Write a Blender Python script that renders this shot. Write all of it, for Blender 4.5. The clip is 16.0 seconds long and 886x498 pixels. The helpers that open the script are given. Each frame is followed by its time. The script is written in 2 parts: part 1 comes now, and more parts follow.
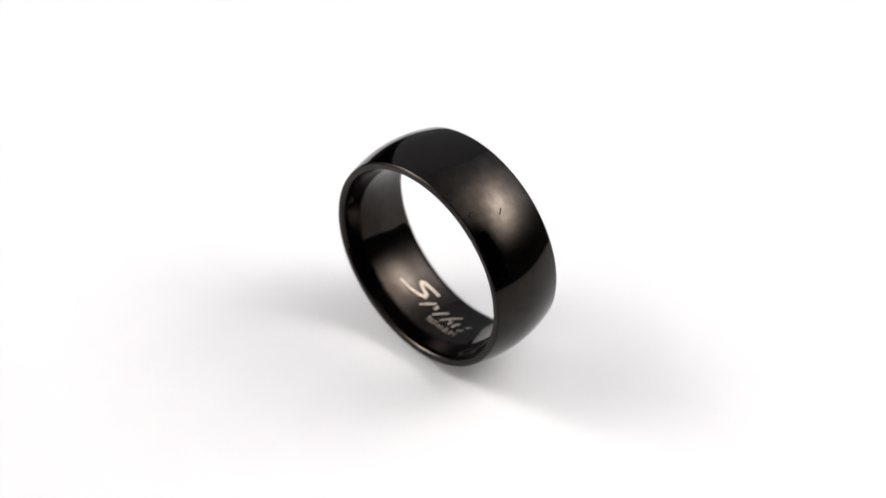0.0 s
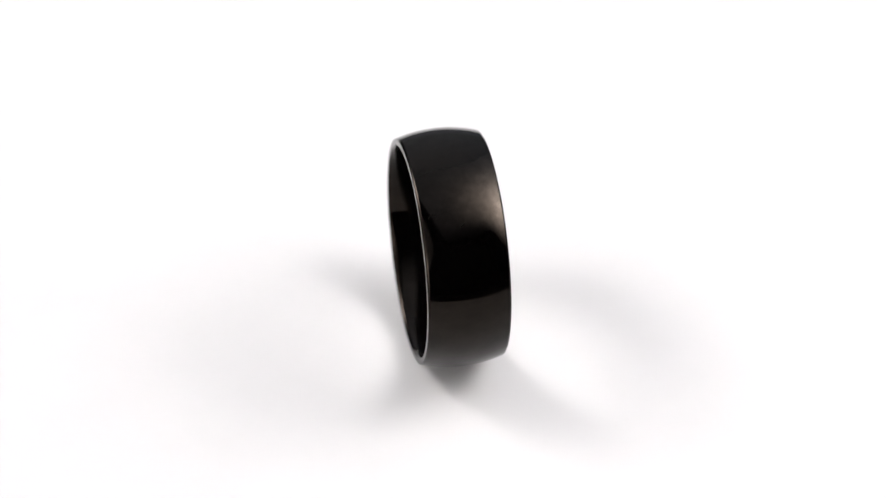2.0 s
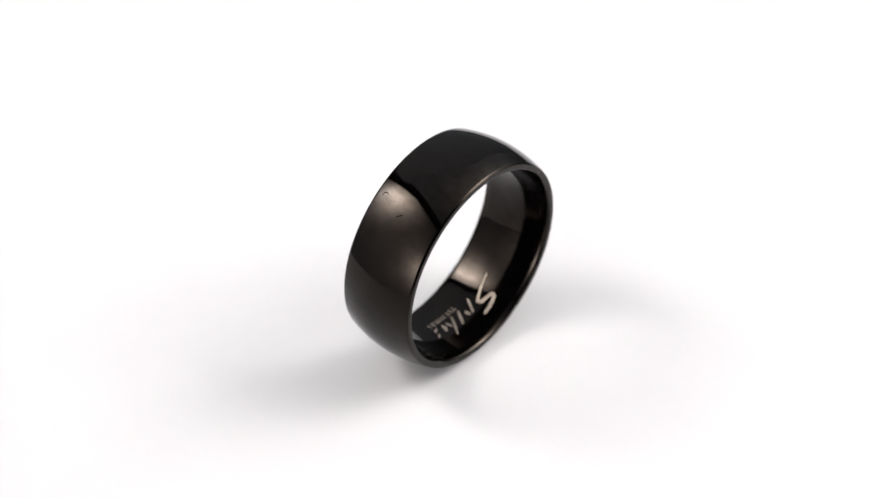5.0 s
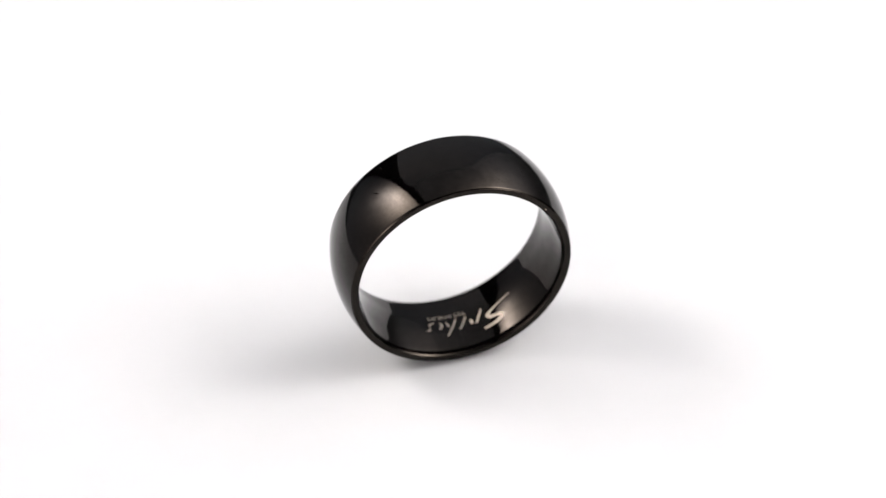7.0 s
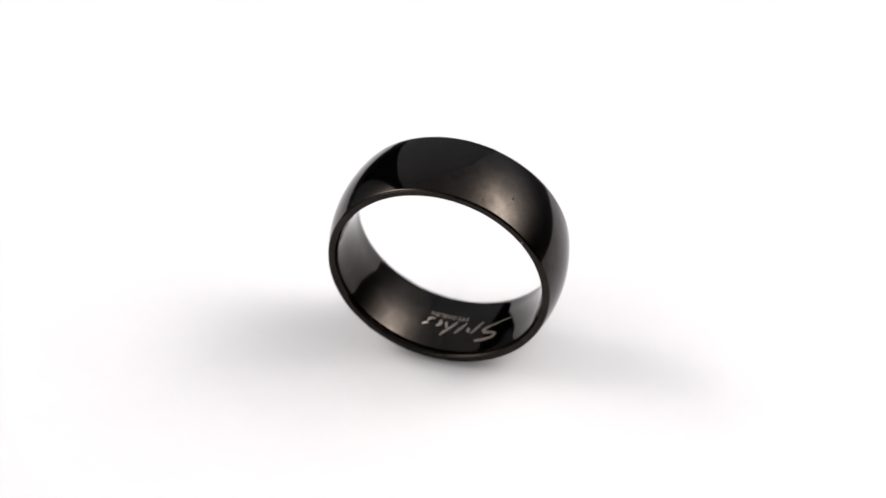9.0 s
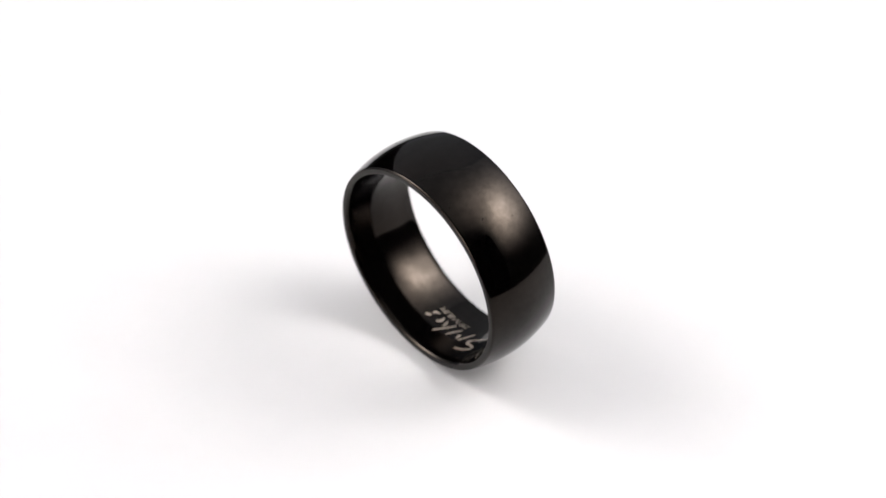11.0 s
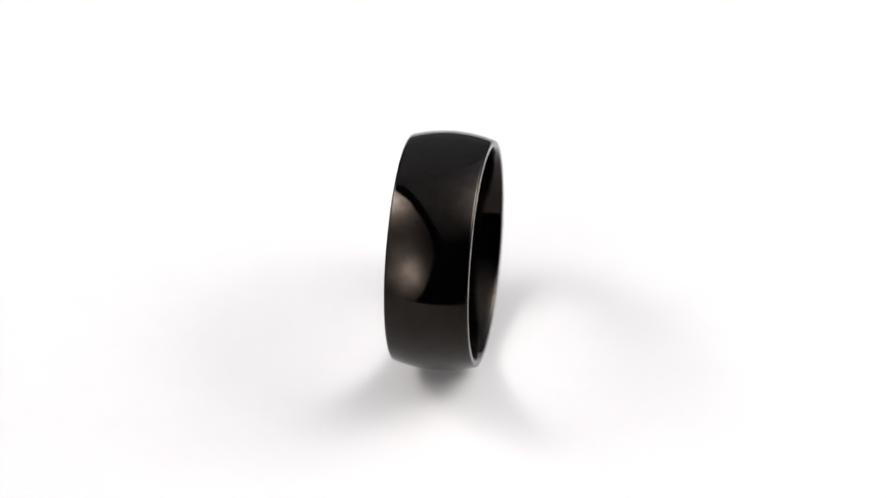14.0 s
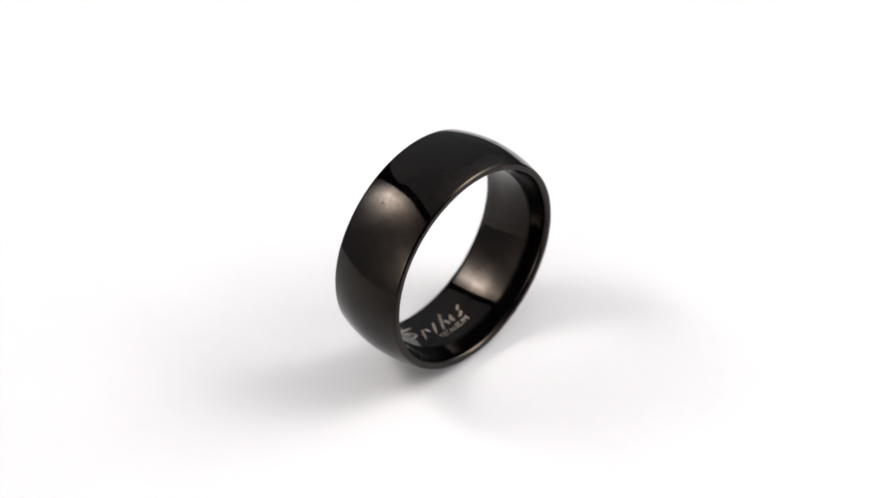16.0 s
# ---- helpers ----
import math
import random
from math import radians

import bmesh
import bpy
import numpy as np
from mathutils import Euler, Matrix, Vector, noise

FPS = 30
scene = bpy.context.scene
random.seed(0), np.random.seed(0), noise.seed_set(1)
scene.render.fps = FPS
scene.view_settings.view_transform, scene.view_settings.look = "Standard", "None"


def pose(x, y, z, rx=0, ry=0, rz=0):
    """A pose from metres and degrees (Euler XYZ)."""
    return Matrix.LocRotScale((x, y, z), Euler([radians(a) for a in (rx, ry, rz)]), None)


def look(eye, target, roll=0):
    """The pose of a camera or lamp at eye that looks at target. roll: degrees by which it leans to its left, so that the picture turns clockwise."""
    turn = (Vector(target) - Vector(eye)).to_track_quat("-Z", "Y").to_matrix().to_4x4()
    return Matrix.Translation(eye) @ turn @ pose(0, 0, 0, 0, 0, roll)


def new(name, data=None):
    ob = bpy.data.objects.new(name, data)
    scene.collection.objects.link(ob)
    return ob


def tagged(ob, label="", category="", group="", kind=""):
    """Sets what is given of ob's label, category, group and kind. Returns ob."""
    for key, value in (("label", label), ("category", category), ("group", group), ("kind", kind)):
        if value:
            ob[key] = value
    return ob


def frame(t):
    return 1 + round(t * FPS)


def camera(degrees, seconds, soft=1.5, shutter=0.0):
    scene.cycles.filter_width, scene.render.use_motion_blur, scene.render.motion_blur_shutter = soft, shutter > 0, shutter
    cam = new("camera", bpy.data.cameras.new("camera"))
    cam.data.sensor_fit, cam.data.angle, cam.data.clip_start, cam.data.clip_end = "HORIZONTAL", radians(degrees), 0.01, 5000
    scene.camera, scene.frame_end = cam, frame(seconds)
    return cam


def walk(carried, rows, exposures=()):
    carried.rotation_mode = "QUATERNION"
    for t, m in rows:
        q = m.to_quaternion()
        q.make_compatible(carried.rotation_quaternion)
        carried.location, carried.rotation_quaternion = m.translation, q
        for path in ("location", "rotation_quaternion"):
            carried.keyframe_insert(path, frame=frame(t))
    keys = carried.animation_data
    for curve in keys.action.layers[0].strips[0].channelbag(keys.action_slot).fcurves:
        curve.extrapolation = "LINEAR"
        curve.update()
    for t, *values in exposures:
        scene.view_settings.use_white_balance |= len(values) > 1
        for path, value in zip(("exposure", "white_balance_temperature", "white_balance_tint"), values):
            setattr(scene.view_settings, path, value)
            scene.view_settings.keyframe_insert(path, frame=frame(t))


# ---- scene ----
SECONDS = 16.0
U = 0.00116            # a tenth of the ring's outer radius, in metres
RING_R = 10.0 * U      # outer radius at the crown
SPIN_START, SPIN_RATE = 43.4, -16.653   # degrees, degrees per second
SWAY, SWAY_TIME = 0.84, 10.75           # the motor's slight unevenness: degrees, seconds

# ---- camera: a long lens on a stand, looking down on the turntable ----
cam = camera(12.78, SECONDS, soft=1.5)
TILT = radians(41.53)
REACH = 329.2 * U
EYE = (-0.338 * U, -REACH * math.cos(TILT), RING_R + REACH * math.sin(TILT))
AIM = (-0.338 * U, 0.0, RING_R)
cam.data.dof.use_dof = True
cam.data.dof.focus_distance = 322 * U
cam.data.dof.aperture_fstop = 24
STAND = look(EYE, AIM, -0.69)
walk(cam, [(0.0, STAND), (SECONDS, STAND)], exposures=[(0.0, -1.67), (SECONDS, -1.67)])

# ---- world: a dark studio; the light comes from the glowing tent panels ----
world = bpy.data.worlds.new("studio_dark")
world.use_nodes = True
world.node_tree.nodes["Background"].inputs[0].default_value = (0.5, 0.5, 0.55, 1)
world.node_tree.nodes["Background"].inputs[1].default_value = 0.002
scene.world = world

PANEL_GLOW = 1.9       # even emission of the fabric
LAMP_GLOW = 24.0       # peak of a warm patch painted in place of a lamp
WARM = (1.0, 0.952, 0.945)
COOL = (0.86, 0.95, 1.10)


# ---- materials ----
def nodes_of(name):
    m = bpy.data.materials.new(name)
    m.use_nodes = True
    t = m.node_tree
    return m, t, t.nodes["Principled BSDF"]


def math_node(t, op, a, b=None):
    n = t.nodes.new("ShaderNodeMath")
    n.operation = op
    for i, v in enumerate((a, b)):
        if v is None:
            continue
        if isinstance(v, (int, float)):
            n.inputs[i].default_value = v
        else:
            t.links.new(v, n.inputs[i])
    return n.outputs[0]


def noise_of(t, scale, detail=4.0, rough=0.55, space="Object"):
    c = t.nodes.new("ShaderNodeTexCoord")
    n = t.nodes.new("ShaderNodeTexNoise")
    n.inputs["Scale"].default_value = scale
    n.inputs["Detail"].default_value = detail
    n.inputs["Roughness"].default_value = rough
    t.links.new(c.outputs[space], n.inputs["Vector"])
    return n.outputs["Fac"]


def ramp(t, fac, lo, hi, a, b):
    n = t.nodes.new("ShaderNodeMapRange")
    for i, v in enumerate((lo, hi, a, b)):
        n.inputs[i + 1].default_value = v
    t.links.new(fac, n.inputs[0])
    return n.outputs[0]


def bump(t, bsdf, height, distance, strength=0.3):
    n = t.nodes.new("ShaderNodeBump")
    n.inputs["Strength"].default_value = strength
    n.inputs["Distance"].default_value = distance
    t.links.new(height, n.inputs["Height"])
    t.links.new(n.outputs[0], bsdf.inputs["Normal"])


def black_coating():
    """Polished black coating on titanium, with finger smears and dust."""
    m, t, b = nodes_of("polished_black_coating")
    b.inputs["Base Color"].default_value = (0.0006, 0.0005, 0.0005, 1)
    b.inputs["IOR"].default_value = 1.28
    b.inputs["Specular Tint"].default_value = (1.0, 0.832, 0.68, 1)
    smear = noise_of(t, 260, 6, 0.62)
    patch = noise_of(t, 900, 5, 0.7)
    fine = noise_of(t, 3600, 4, 0.65)
    r = math_node(t, "ADD", ramp(t, smear, 0.44, 0.66, 0.04, 0.10), ramp(t, patch, 0.56, 0.70, 0.0, 0.06))
    t.links.new(r, b.inputs["Roughness"])
    film = math_node(t, "ADD", ramp(t, smear, 0.38, 0.62, 0.54, 0.42), ramp(t, patch, 0.42, 0.66, 0.03, -0.05))
    t.links.new(math_node(t, "ADD", film, ramp(t, fine, 0.35, 0.65, 0.02, -0.02)), b.inputs["Specular IOR Level"])
    bump(t, b, math_node(t, "ADD", smear, math_node(t, "MULTIPLY", patch, 0.3)), 0.00003, 0.12)
    return m


def etched_metal():
    m, t, b = nodes_of("laser_etched_titanium")
    n = noise_of(t, 6000, 3, 0.7)
    c = t.nodes.new("ShaderNodeMix")
    c.data_type = "RGBA"
    c.inputs["A"].default_value = (0.17, 0.14, 0.112, 1)
    c.inputs["B"].default_value = (0.33, 0.28, 0.23, 1)
    t.links.new(n, c.inputs["Factor"])
    t.links.new(c.outputs["Result"], b.inputs["Base Color"])
    b.inputs["Metallic"].default_value = 0.85
    b.inputs["Roughness"].default_value = 0.5
    return m


def white_board():
    m, t, b = nodes_of("matt_white_board")
    n = noise_of(t, 90, 5, 0.6)
    fine = noise_of(t, 2500, 2, 0.5)
    v = ramp(t, n, 0.3, 0.7, 0.39, 0.405)
    c = t.nodes.new("ShaderNodeCombineColor")
    for i in range(3):
        t.links.new(v, c.inputs[i])
    t.links.new(c.outputs[0], b.inputs["Base Color"])
    b.inputs["Roughness"].default_value = 0.62
    b.inputs["IOR"].default_value = 1.35
    bump(t, b, fine, 0.00002, 0.15)
    return m


def plain(name, colour, rough, scale, spread=0.25, metal=0.0, gloss=0.5):
    m, t, b = nodes_of(name)
    n = noise_of(t, scale, 4, 0.6)
    c = t.nodes.new("ShaderNodeMix")
    c.data_type = "RGBA"
    c.inputs["A"].default_value = (*[v * (1 - spread) for v in colour], 1)
    c.inputs["B"].default_value = (*[v * (1 + spread) for v in colour], 1)
    t.links.new(n, c.inputs["Factor"])
    t.links.new(c.outputs["Result"], b.inputs["Base Color"])
    t.links.new(ramp(t, n, 0.3, 0.7, rough * 0.85, min(1.0, rough * 1.15)), b.inputs["Roughness"])
    b.inputs["Metallic"].default_value = metal
    b.inputs["Specular IOR Level"].default_value = gloss
    return m


def emissive_fabric(name, lamps, glow=1.0, axis=None, dim=0.0, full=1.0, least=0.0, foot=None, low=None, cloth=0.22):
    """White tent fabric whose painted emission stands in for lamps outside. lamps: (place, spread, strength) of each
    painted lamp patch.
    axis, dim, full, least: the even glow is painted to rise from least at dim to whole at full, along an axis of the
    panel.
    foot: the heights between which the painted light dies away towards the lower front corner.
    low: the heights between which the even glow rises. cloth: how much light the fabric throws back."""
    m, t, b = nodes_of(name)
    b.inputs["Base Color"].default_value = (cloth, cloth, cloth, 1)
    b.inputs["Roughness"].default_value = 0.9
    c = t.nodes.new("ShaderNodeTexCoord")
    total = None
    # soft round lamp glows painted into the emission; no lamp stands behind
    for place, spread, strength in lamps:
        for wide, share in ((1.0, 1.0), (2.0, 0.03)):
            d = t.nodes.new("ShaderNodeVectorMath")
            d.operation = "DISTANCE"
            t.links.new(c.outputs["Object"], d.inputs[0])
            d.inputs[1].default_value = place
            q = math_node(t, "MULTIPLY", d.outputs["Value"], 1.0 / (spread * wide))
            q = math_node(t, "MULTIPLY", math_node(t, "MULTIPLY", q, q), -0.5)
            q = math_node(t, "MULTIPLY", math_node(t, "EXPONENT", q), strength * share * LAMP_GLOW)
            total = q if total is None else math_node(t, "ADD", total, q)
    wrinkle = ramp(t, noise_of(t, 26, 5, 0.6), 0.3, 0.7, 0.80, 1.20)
    # light falloff painted into the emission: fades to the foot and the front
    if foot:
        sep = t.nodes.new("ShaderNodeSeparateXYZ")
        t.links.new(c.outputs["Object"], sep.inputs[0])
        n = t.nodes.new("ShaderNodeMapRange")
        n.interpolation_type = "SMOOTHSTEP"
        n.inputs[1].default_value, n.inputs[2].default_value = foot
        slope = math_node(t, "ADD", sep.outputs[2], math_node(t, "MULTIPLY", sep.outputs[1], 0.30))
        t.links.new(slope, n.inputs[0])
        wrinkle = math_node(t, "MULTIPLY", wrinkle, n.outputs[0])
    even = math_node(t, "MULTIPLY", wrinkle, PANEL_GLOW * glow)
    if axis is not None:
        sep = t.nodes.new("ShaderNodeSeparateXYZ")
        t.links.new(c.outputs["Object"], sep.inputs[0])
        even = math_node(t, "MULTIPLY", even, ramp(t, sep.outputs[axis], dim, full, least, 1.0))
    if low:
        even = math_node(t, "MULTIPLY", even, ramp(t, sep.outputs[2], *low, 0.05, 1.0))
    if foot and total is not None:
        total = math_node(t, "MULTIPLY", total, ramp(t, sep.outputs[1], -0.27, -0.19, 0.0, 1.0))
    e1 = t.nodes.new("ShaderNodeEmission")
    e1.inputs[0].default_value = (*COOL, 1)
    t.links.new(even, e1.inputs[1])
    add = t.nodes.new("ShaderNodeAddShader")
    out = t.nodes["Material Output"]
    t.links.new(b.outputs[0], add.inputs[0])
    t.links.new(e1.outputs[0], add.inputs[1])
    last = add.outputs[0]
    if total is not None:
        e2 = t.nodes.new("ShaderNodeEmission")
        e2.inputs[0].default_value = (*WARM, 1)
        t.links.new(math_node(t, "MULTIPLY", total, wrinkle), e2.inputs[1])
        add2 = t.nodes.new("ShaderNodeAddShader")
        t.links.new(last, add2.inputs[0])
        t.links.new(e2.outputs[0], add2.inputs[1])
        last = add2.outputs[0]
    t.links.new(last, out.inputs[0])
    return m


COATING = black_coating()
ETCH = etched_metal()
WORN = plain("dulled_coating", (0.004, 0.0035, 0.003), 0.5, 4000, gloss=0.0)
BOARD = white_board()
DARK_WALL = plain("dark_grey_paint", (0.01, 0.01, 0.0105), 0.85, 6)
DARK_TABLE = plain("black_laminate", (0.005, 0.005, 0.005), 0.6, 30)
PLASTIC = plain("grey_plastic", (0.03, 0.03, 0.032), 0.5, 60)
HEM = plain("black_nylon_hem", (0.012, 0.012, 0.012), 0.8, 300)
STEEL = plain("bare_steel", (0.45, 0.44, 0.42), 0.3, 900, 0.2, 1.0)


# ---- building helpers ----
def part(name, bm, material, parent=None, label="", smooth=False):
    me = bpy.data.meshes.new(name)
    bm.normal_update()
    bm.to_mesh(me)
    bm.free()
    me.materials.append(material)
    if smooth:
        for p in me.polygons:
            p.use_smooth = True
    ob = new(name, me)
    if parent:
        ob.parent = parent
    return tagged(ob, label)


def slab(bm, x0, x1, y0, y1, z0, z1, bevel=0.0):
    m = Matrix.Translation(((x0 + x1) / 2, (y0 + y1) / 2, (z0 + z1) / 2)) @ Matrix.Diagonal((x1 - x0, y1 - y0, z1 - z0, 1))
    made = bmesh.ops.create_cube(bm, size=1, matrix=m)["verts"]
    if bevel:
        edges = list({e for v in made for e in v.link_edges})
        bmesh.ops.bevel(bm, geom=edges, offset=bevel, segments=3, affect="EDGES", profile=0.5)
    return bm


def lathe(profile, steps, axis="x", closed=True):
    """Turns (along, radius) pairs about an axis."""
    bm = bmesh.new()
    rings = []
    for k in range(steps):
        a = 2 * math.pi * k / steps
        c, s = math.cos(a), math.sin(a)
        rings.append([bm.verts.new((x, r * c, r * s) if axis == "x" else (r * c, r * s, x)) for x, r in profile])
    n = len(profile)
    for k in range(steps):
        p, q = rings[k], rings[(k + 1) % steps]
        for j in range(n if closed else n - 1):
            i = (j + 1) % n
            bm.faces.new((p[j], p[i], q[i], q[j]))
    if not closed:
        for j in (0, n - 1):
            bm.faces.new([r[j] for r in rings])
    bmesh.ops.recalc_face_normals(bm, faces=bm.faces)
    return bm


# ---- the structure: a dark room that closes the place, and the table ----
def room():
    lo, hi, top, low = -1.6, 1.6, 1.7, -0.78
    w = 0.1
    for name, box in (("wall_north", (lo - w, hi + w, hi, hi + w, low, top)), ("wall_south", (lo - w, hi + w, lo - w, lo, low, top)),
                      ("wall_east", (hi, hi + w, lo, hi, low, top)), ("wall_west", (lo - w, lo, lo, hi, low, top)),
                      ("floor", (lo - w, hi + w, lo - w, hi + w, low - w, low)), ("ceiling", (lo - w, hi + w, lo - w, hi + w, top, top + w))):
        tagged(part(name, slab(bmesh.new(), *box), DARK_WALL), "dark grey painted studio surface", name.split("_")[0], kind="structure")


TABLE_TOP = -0.034


def table():
    t = tagged(new("table"), "black laminate studio table under the turntable", "table")
    t.location = (0, 0, -0.78)
    up = 0.78 + TABLE_TOP
    part("tabletop", slab(bmesh.new(), -0.6, 0.6, -0.5, 0.5, up - 0.03, up, 0.002), DARK_TABLE, t)
    for x in (-0.55, 0.55):
        for y in (-0.45, 0.45):
            part("leg", slab(bmesh.new(), x - 0.025, x + 0.025, y - 0.025, y + 0.025, 0, up - 0.03, 0.002), DARK_TABLE, t)


def turntable():
    """A small motor turntable with a white disc that carries the ring."""
    t = tagged(new("turntable"), "motor turntable with a matt white round disc", "turntable")
    t.location = (0, 0, TABLE_TOP)
    up = -TABLE_TOP
    r = 70.0 * U
    part("base", lathe([(0, 0.001), (0, 0.055), (0.002, 0.057), (0.020, 0.057), (0.022, 0.055), (0.022, 0.001)], 96, "z", False), PLASTIC, t, "grey plastic base")
    part("spindle", lathe([(0.022, 0.001), (0.022, 0.012), (up - 0.004, 0.012), (up - 0.004, 0.001)], 48, "z", False), STEEL, t)
    disc = part("disc", lathe([(up - 0.004, 0.0004), (up - 0.004, r - 0.0006), (up - 0.0034, r), (up - 0.0006, r), (up, r - 0.0006), (up, 0.0004)], 192, "z", False), BOARD, t, "matt white disc")
    return disc


# ---- the light tent ----
YAW = 20.0             # the tent stands turned on the table


def rounded(x0, x1, y0, y1, corners):
    """Outline of a rectangle with two radii, across and up, and a fullness (2 is round, 1 is straight) for each corner: low left, low right, top right, top left."""
    pts = []
    for (cx, cy, a0), (rx, ry, full) in zip(((x0, y0, 180), (x1, y0, 270), (x1, y1, 0), (x0, y1, 90)), corners):
        sx, sy = (1 if cx == x0 else -1), (1 if cy == y0 else -1)
        for k in range(21):
            a = radians(a0 + 90 * k / 20)
            c, d = math.cos(a), math.sin(a)
            pts.append((cx + sx * rx + math.copysign(rx * abs(c) ** (2 / full), c), cy + sy * ry + math.copysign(ry * abs(d) ** (2 / full), d)))
    return pts


def sheet(outline, thick):
    bm = bmesh.new()
    f = bm.faces.new([bm.verts.new((x, y, 0)) for x, y in outline])
    grown = bmesh.ops.extrude_face_region(bm, geom=[f])["geom"]
    for v in grown:
        if isinstance(v, bmesh.types.BMVert):
            v.co.z -= thick
    bmesh.ops.recalc_face_normals(bm, faces=bm.faces)
    return bm


def hem(outline, wide, thick):
    """A tape along an outline, round in section."""
    bm = bmesh.new()
    n = len(outline)
    rings = []
    for k in range(n):
        p, a, b = Vector(outline[k]), Vector(outline[k - 1]), Vector(outline[(k + 1) % n])
        out = Vector(((b - a).y, -(b - a).x)).normalized()
        rings.append([bm.verts.new((p.x + out.x * wide * math.cos(q), p.y + out.y * wide * math.cos(q), thick * math.sin(q))) for q in [k2 * math.pi / 4 for k2 in range(8)]])
    for k in range(n):
        p, q = rings[k], rings[(k + 1) % n]
        for j in range(8):
            bm.faces.new((p[j], p[(j + 1) % 8], q[(j + 1) % 8], q[j]))
    bmesh.ops.recalc_face_normals(bm, faces=bm.faces)
    return bm


LEFT, RIGHT, TOP, BACK, FRONT = 0.13, 0.20, 0.357 + RING_R, 0.22, 0.40


def light_tent():
    tent = tagged(new("light_tent"), "white fabric photo light tent with lamp glow painted into its panels", "light tent")
    tent.location = (0, 0, TABLE_TOP)
    tent.rotation_euler = (0, 0, radians(YAW))
    down = -TABLE_TOP

    # side wall with rounded corners: x across, y up from the disc's level, z into the tent
    outline = rounded(-0.20, 0.40, -0.03, 0.292, ((0.10, 0.22, 2), (0.02, 0.02, 2), (0.34, 0.272, 1.15), (0.15, 0.13, 2)))
    # emission painted as the glow of lamps outside this wall
    fabric = emissive_fabric("side_wall_fabric", [((0.105, 0.166, 0), 0.036, 3.3), ((0.095, 0.215, 0), 0.058, 1.5), ((-0.105, 0.063, 0), 0.027, 1.4), ((-0.09, 0.07, 0), 0.06, 0.22)], 0.2, cloth=0.07)
    side = part("side_panel", sheet(outline, 0.0012), fabric, tent, "fabric wall with rounded corners and two lamp glows painted into its emission")
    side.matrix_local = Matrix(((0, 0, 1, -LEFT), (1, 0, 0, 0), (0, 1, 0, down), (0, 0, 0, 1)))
    part("hem", hem(outline, 0.004, 0.003), HEM, side, "black hem tape")
    # roof that bends down into the other side wall
    bend = 0.10
    line = [(-0.121 + (RIGHT - bend + 0.121) * k / 10, TOP) for k in range(11)]
    line += [(RIGHT - bend + bend * math.sin(radians(a)), TOP - bend + bend * math.cos(radians(a))) for a in range(9, 91, 9)]
    line += [(RIGHT, (TOP - bend) + (-0.03 - TOP + bend) * k / 8) for k in range(1, 9)]
    bm = bmesh.new()
    rows = []
    for k, (x, z) in enumerate(line):
        f = min(1.0, max(0.0, (k - 8) / 10))
        front = FRONT + (0.25 - FRONT) * f * f * (3 - 2 * f)
        ys = [-front + (BACK + front) * j / 14 for j in range(15)]
        flare = 0.024 * max(0.0, 1.0 - k / 10)          # the open edge runs outwards to the back
        rows.append([bm.verts.new((x - flare * min(1.0, max(0.0, (y - 0.05) / 0.17)), y, z)) for y in ys])
    for p, q in zip(rows, rows[1:]):
        for j in range(14):
            bm.faces.new((p[j], q[j], q[j + 1], p[j + 1]))
    bmesh.ops.solidify(bm, geom=bm.faces[:], thickness=0.0012)
    bmesh.ops.recalc_face_normals(bm, faces=bm.faces)
    # lamp glow and its fade to the front and foot are painted emission
    fabric = emissive_fabric("roof_fabric", [((RIGHT, -0.060, 0.205), 0.050, 2.0), ((RIGHT, -0.062, 0.235), 0.086, 1.65)], 1.0, 1, -0.33, 0.04, 0.0, (0.0, 0.12), (0.02, 0.28), cloth=0.11)
    roof = part("roof_panel", bm, fabric, tent, "fabric roof bending down into a wall, one lamp glow painted into its emission", smooth=True)
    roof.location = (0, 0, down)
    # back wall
    # no lamp patch; the even glow is painted weaker towards the bottom
    fabric = emissive_fabric("back_wall_fabric", [], 0.95, 1, 0.03, 0.34, 0.15, cloth=0.08)
    rear = part("back_panel", sheet([(0.04, -0.03), (RIGHT + 0.003, -0.03), (RIGHT + 0.003, TOP + 0.003), (-0.146, TOP + 0.003), (-0.136, 0.28), (-0.095, 0.19), (-0.011, 0.054)], 0.0012), fabric, tent, "fabric back wall with emission painted dimmer downwards")
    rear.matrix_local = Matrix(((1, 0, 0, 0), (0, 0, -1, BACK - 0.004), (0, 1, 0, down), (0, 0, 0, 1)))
    return tent


# ---- the ring ----
HALF = 3.45 * U


def outer_radius(x):
    return (10.0 - 0.55 * (x / HALF) ** 2) * U


def inner_radius(x):
    """Comfort fit: the inner wall swells gently towards the finger and turns over at the rims."""
    a = abs(x) / U
    b = max(0.0, a - 1.3)
    return (8.42 + 0.046 * min(a, 1.3) ** 2 + 0.12 * b + 0.008 * b * b + 0.08 * (max(0.0, a - 2.75) / 0.7) ** 2) * U


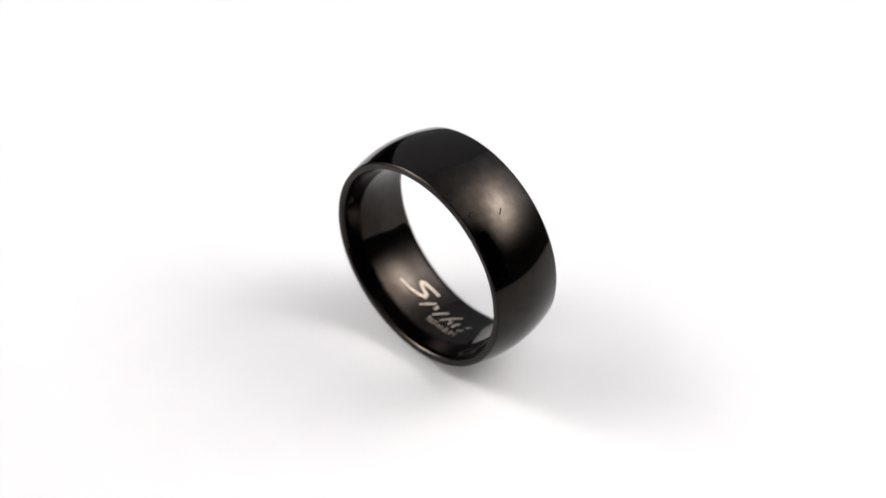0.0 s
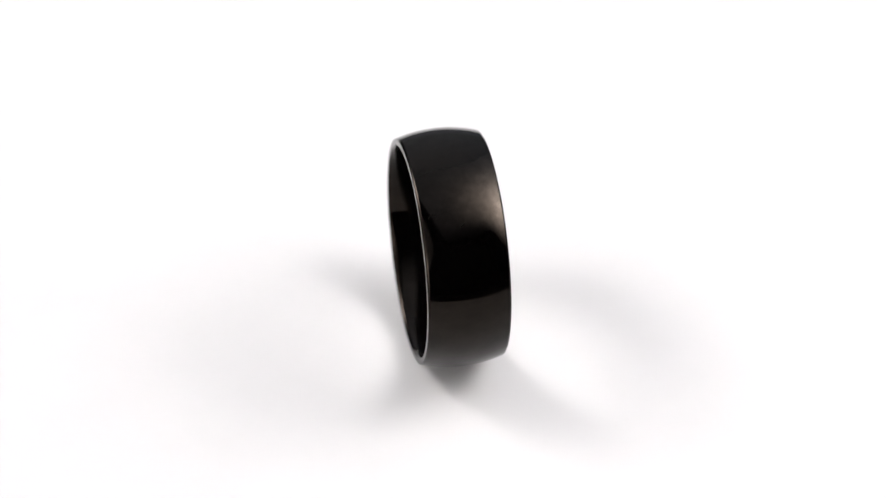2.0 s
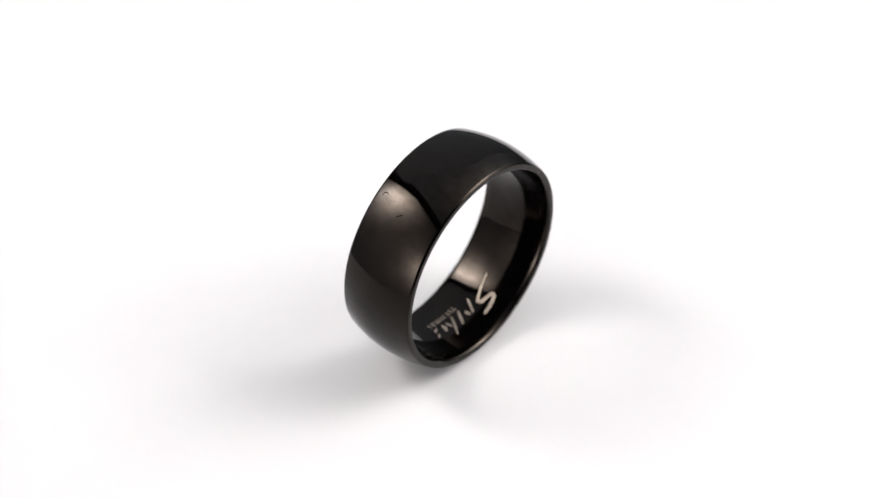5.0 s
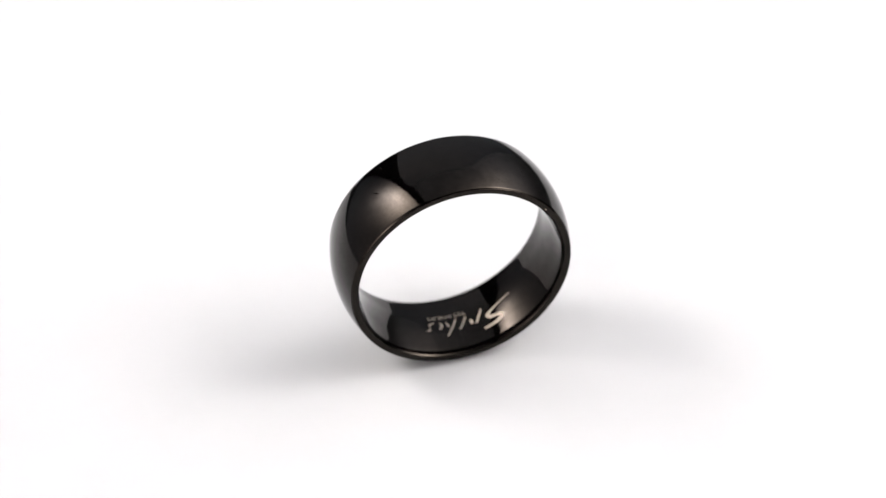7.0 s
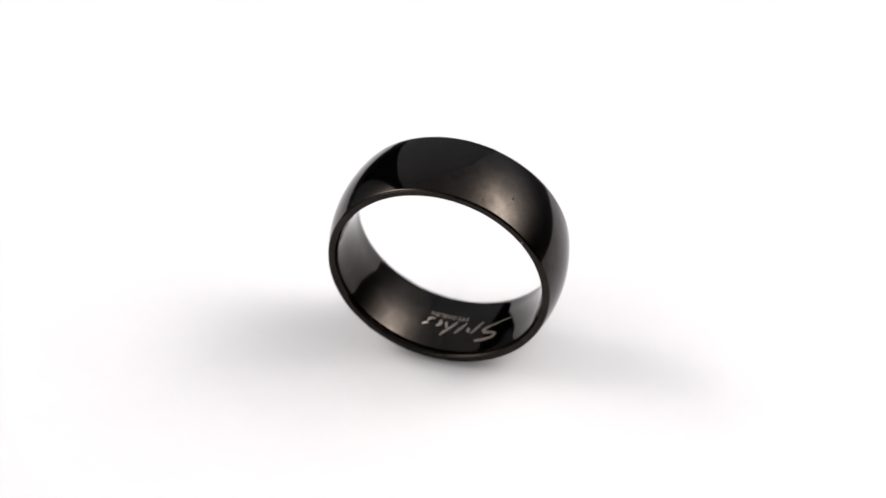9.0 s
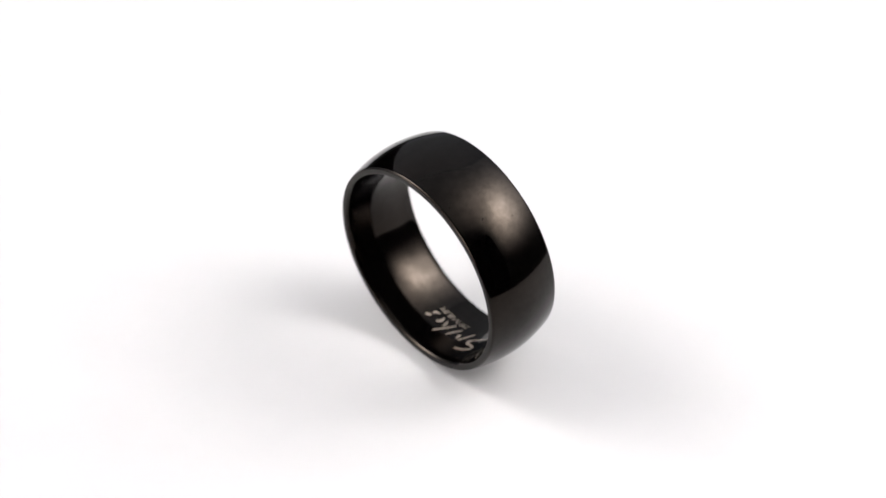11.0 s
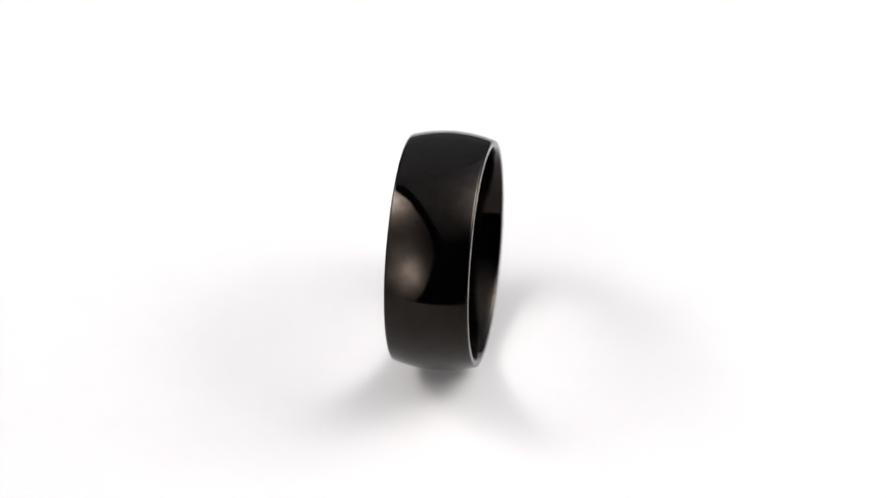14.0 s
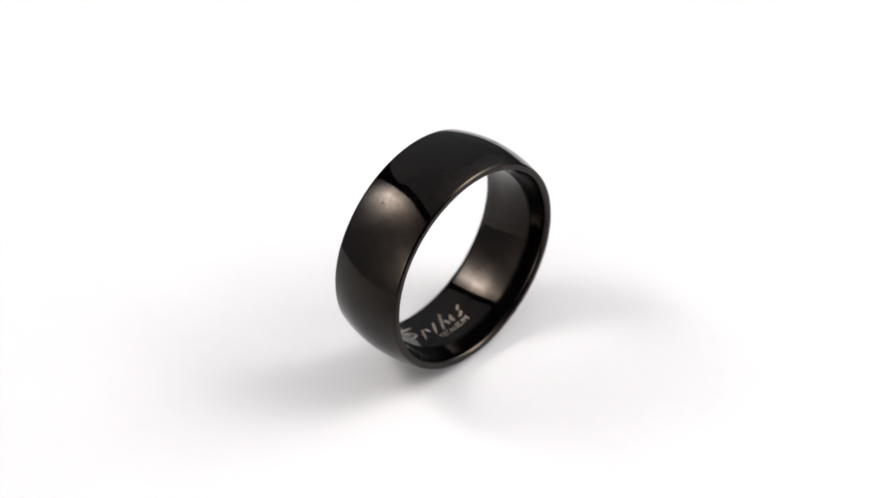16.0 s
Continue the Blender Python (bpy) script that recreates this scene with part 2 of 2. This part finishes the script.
def band_profile():
    pts = []
    n = 44
    edge = 0.045 * U
    for k in range(n + 1):
        x = -HALF + edge + (2 * HALF - 2 * edge) * k / n
        pts.append((x, outer_radius(x)))
    r_out, r_in = outer_radius(HALF) - 0.04 * U, inner_radius(HALF) + 0.10 * U
    for k in range(1, 6):
        a = radians(90 - 18 * k)
        pts.append((HALF - edge + edge * math.cos(a), r_out - edge * 0.6 + edge * 0.6 * math.sin(a)))
    pts.append((HALF, (r_out + r_in) / 2))
    for k in range(0, 5):
        a = radians(-18 * k)
        pts.append((HALF - 0.08 * U + 0.08 * U * math.cos(a), r_in + 0.08 * U * math.sin(a)))
    end = HALF - 0.14 * U
    inner = [end - (end - 2.9 * U) * k / 10 for k in range(10)] + [2.9 * U - 5.8 * U * k / 30 for k in range(31)]
    inner += [-x for x in reversed(inner[:10])]
    pts += [(x, inner_radius(x)) for x in inner]
    for k in range(4, -1, -1):
        a = radians(-18 * k)
        pts.append((-HALF + 0.08 * U - 0.08 * U * math.cos(a), r_in + 0.08 * U * math.sin(a)))
    pts.append((-HALF, (r_out + r_in) / 2))
    for k in range(5, 0, -1):
        a = radians(90 - 18 * k)
        pts.append((-HALF + edge - edge * math.cos(a), r_out - edge * 0.6 + edge * 0.6 * math.sin(a)))
    return pts


def wrapped(along, turn, lift):
    """A place on the ring's inner wall: along the axis in units, turn in degrees from the lowest line."""
    r = inner_radius(along * U) - lift
    a = radians(turn - 90)
    return (along * U, r * math.cos(a), r * math.sin(a))


def outside(along, turn, lift):
    """A place on the ring's outer wall, as wrapped() gives it for the inner one."""
    r = outer_radius(along * U) + lift
    a = radians(turn - 90)
    return (along * U, r * math.cos(a), r * math.sin(a))


def stroke(bm, path, wide, lift=0.00001, thick=0.00001, place=wrapped):
    """A ribbon with rounded ends along (along, turn) places on the inner or outer wall; wide: widths along it, in units."""
    per = math.pi * (8.42 if place is wrapped else 10.0) / 180          # units per degree of turn
    pts = []
    for (a0, b0), (a1, b1) in zip(path, path[1:]):
        pts += [(a0 + (a1 - a0) * k / 8, b0 + (b1 - b0) * k / 8) for k in range(8)]
    pts.append(path[-1])
    for _ in range(3):
        pts = [pts[0]] + [((p[0] + 2 * q[0] + r[0]) / 4, (p[1] + 2 * q[1] + r[1]) / 4) for p, q, r in zip(pts, pts[1:], pts[2:])] + [pts[-1]]
    rows = []
    n = len(pts)
    for k, (a, b) in enumerate(pts):
        p, q = pts[max(0, k - 1)], pts[min(n - 1, k + 1)]
        d = Vector((q[0] - p[0], (q[1] - p[1]) * per)).normalized()
        f = k / (n - 1) * (len(wide) - 1)
        i = min(int(f), len(wide) - 2)
        w = (wide[i] + (wide[i + 1] - wide[i]) * (f - i)) / 2
        ends = [(a - d.y * w, b + d.x * w / per), (a + d.y * w, b - d.x * w / per)]
        rows.append([bm.verts.new(place(*e, h)) for e in ends for h in (lift, lift + thick)])
    for p, q in zip(rows, rows[1:]):
        for i, j in ((0, 1), (1, 3), (3, 2), (2, 0)):
            bm.faces.new((p[i], p[j], q[j], q[i]))
    for r in (rows[0], rows[-1]):
        bm.faces.new((r[0], r[1], r[3], r[2]))
    bmesh.ops.recalc_face_normals(bm, faces=bm.faces)
    return bm


def letters(word, start, end, low, high, parent):
    """The word in capitals on the inner wall, each letter a mesh of its own."""
    widths = {"I": 0.36, "M": 1.2}
    total = sum(widths.get(c, 1.0) for c in word)
    at = 0.0
    for c in word:
        w = widths.get(c, 1.0)
        cu = bpy.data.curves.new("letter", "FONT")
        cu.body, cu.size, cu.extrude = c, 1.0, 0.0
        tmp = bpy.data.objects.new("letter", cu)
        scene.collection.objects.link(tmp)
        bpy.context.view_layer.update()
        me = bpy.data.meshes.new_from_object(tmp.evaluated_get(bpy.context.evaluated_depsgraph_get()))
        bpy.data.objects.remove(tmp)
        bm = bmesh.new()
        bm.from_mesh(me)
        bpy.data.meshes.remove(me)
        xs, ys = [v.co.x for v in bm.verts], [v.co.y for v in bm.verts]
        x0, x1, y0, y1 = min(xs), max(xs), min(ys), max(ys)
        bmesh.ops.triangulate(bm, faces=bm.faces)
        for v in bm.verts:
            fx = (at + 0.08 + (w - 0.16) * (v.co.x - x0) / (x1 - x0)) / total
            fy = (v.co.y - y0) / (y1 - y0)
            v.co = Vector(wrapped(low + (high - low) * fy, start + (end - start) * fx, 0.00002))
        part("letter", bm, ETCH, parent)
        at += w


def ring():
    r = tagged(new("finger_ring"), "polished black titanium band ring standing upright on the white disc", "ring")
    part("band", lathe(band_profile(), 288), COATING, r, "glossy black domed band", smooth=True)
    flourish = [(-0.2, 38.5), (-0.05, 32.0), (0.30, 25.0), (0.64, 21.3), (0.95, 22.6), (1.06, 27.0), (1.27, 30.2), (1.54, 29.0), (1.75, 23.2), (1.82, 17.4)]
    mark = part("engraved_mark", stroke(bmesh.new(), flourish, [0.06, 0.12, 0.22, 0.34, 0.32, 0.26, 0.24, 0.30, 0.30, 0.24]), ETCH, r, "etched script mark of slanted strokes")
    # plain slanted bars in place of the small script
    for path, w in (([(-0.32, 19.6), (0.35, 16.8), (0.98, 14.0)], 0.20), ([(0.90, 12.0), (0.36, 11.6)], 0.26),
                    ([(-0.18, 9.6), (0.45, 7.0), (1.06, 4.2)], 0.20),
                    ([(-0.20, 3.8), (0.65, 0.2), (1.50, -4.0)], 0.19), ([(0.60, -1.6), (-0.06, -2.4)], 0.20),
                    ([(0.66, -7.4), (0.30, -5.4), (-0.10, -5.8)], 0.26),
                    ([(0.84, -15.4), (0.52, -12.4)], 0.20), ([(0.30, -12.8), (0.02, -12.6), (-0.14, -9.6)], 0.18)):
        part("stroke", stroke(bmesh.new(), path, [w * 0.75, w * 1.15, w * 0.8]), ETCH, mark)
    # wear on the outside
    for path, w in (([(0.10, 217.5), (-0.10, 218.6), (-0.42, 220.2)], 0.11), ([(-2.20, 212.4), (-2.45, 211.8), (-2.75, 212.8), (-2.70, 214.2)], 0.09),
                    ([(2.62, 157.8), (2.80, 156.9)], 0.06), ([(2.45, 159.6), (2.55, 159.0)], 0.05), ([(-1.40, 138.0), (-1.50, 138.5)], 0.07),
                    ([(1.22, 143.6), (1.02, 144.6)], 0.09)):
        part("scratch", stroke(bmesh.new(), path, [w * 0.4, w, w * 0.4], 0.000003, 0.000003, outside), WORN, r, "fine dull scratch")
    # a small bright chip on one rim
    bm = bmesh.new()
    bmesh.ops.create_icosphere(bm, subdivisions=2, radius=0.06 * U)
    a = radians(38.0)
    for v in bm.verts:
        v.co = Vector((v.co.x * 0.35 + HALF, v.co.y * 1.5 + 9.08 * U * math.cos(a), v.co.z * 0.8 + 9.08 * U * math.sin(a)))
    part("chip", bm, ETCH, r, "bare metal chip on the rim", smooth=True)
    letters("TITANIUM", 10.6, -12.4, -0.95, -0.45, r)
    return r


# ---- what turns: the disc and the ring on it ----
def motions():
    steps = [k * 0.5 for k in range(int(SECONDS * 2) + 1)]
    turn = lambda t: SPIN_START + SPIN_RATE * t + SWAY * math.cos(2 * math.pi * t / SWAY_TIME)
    walk(RING, [(t, pose(0, 0, 0, 0, 0, turn(t)) @ pose(0.13 * U, 0.21 * U, 10.003 * U, 0, 1.42, 0)) for t in steps])
    walk(DISC, [(t, pose(0, 0, 0, 0, 0, turn(t) - turn(0))) for t in steps])


room()
table()
DISC = turntable()
light_tent()
RING = ring()
motions()
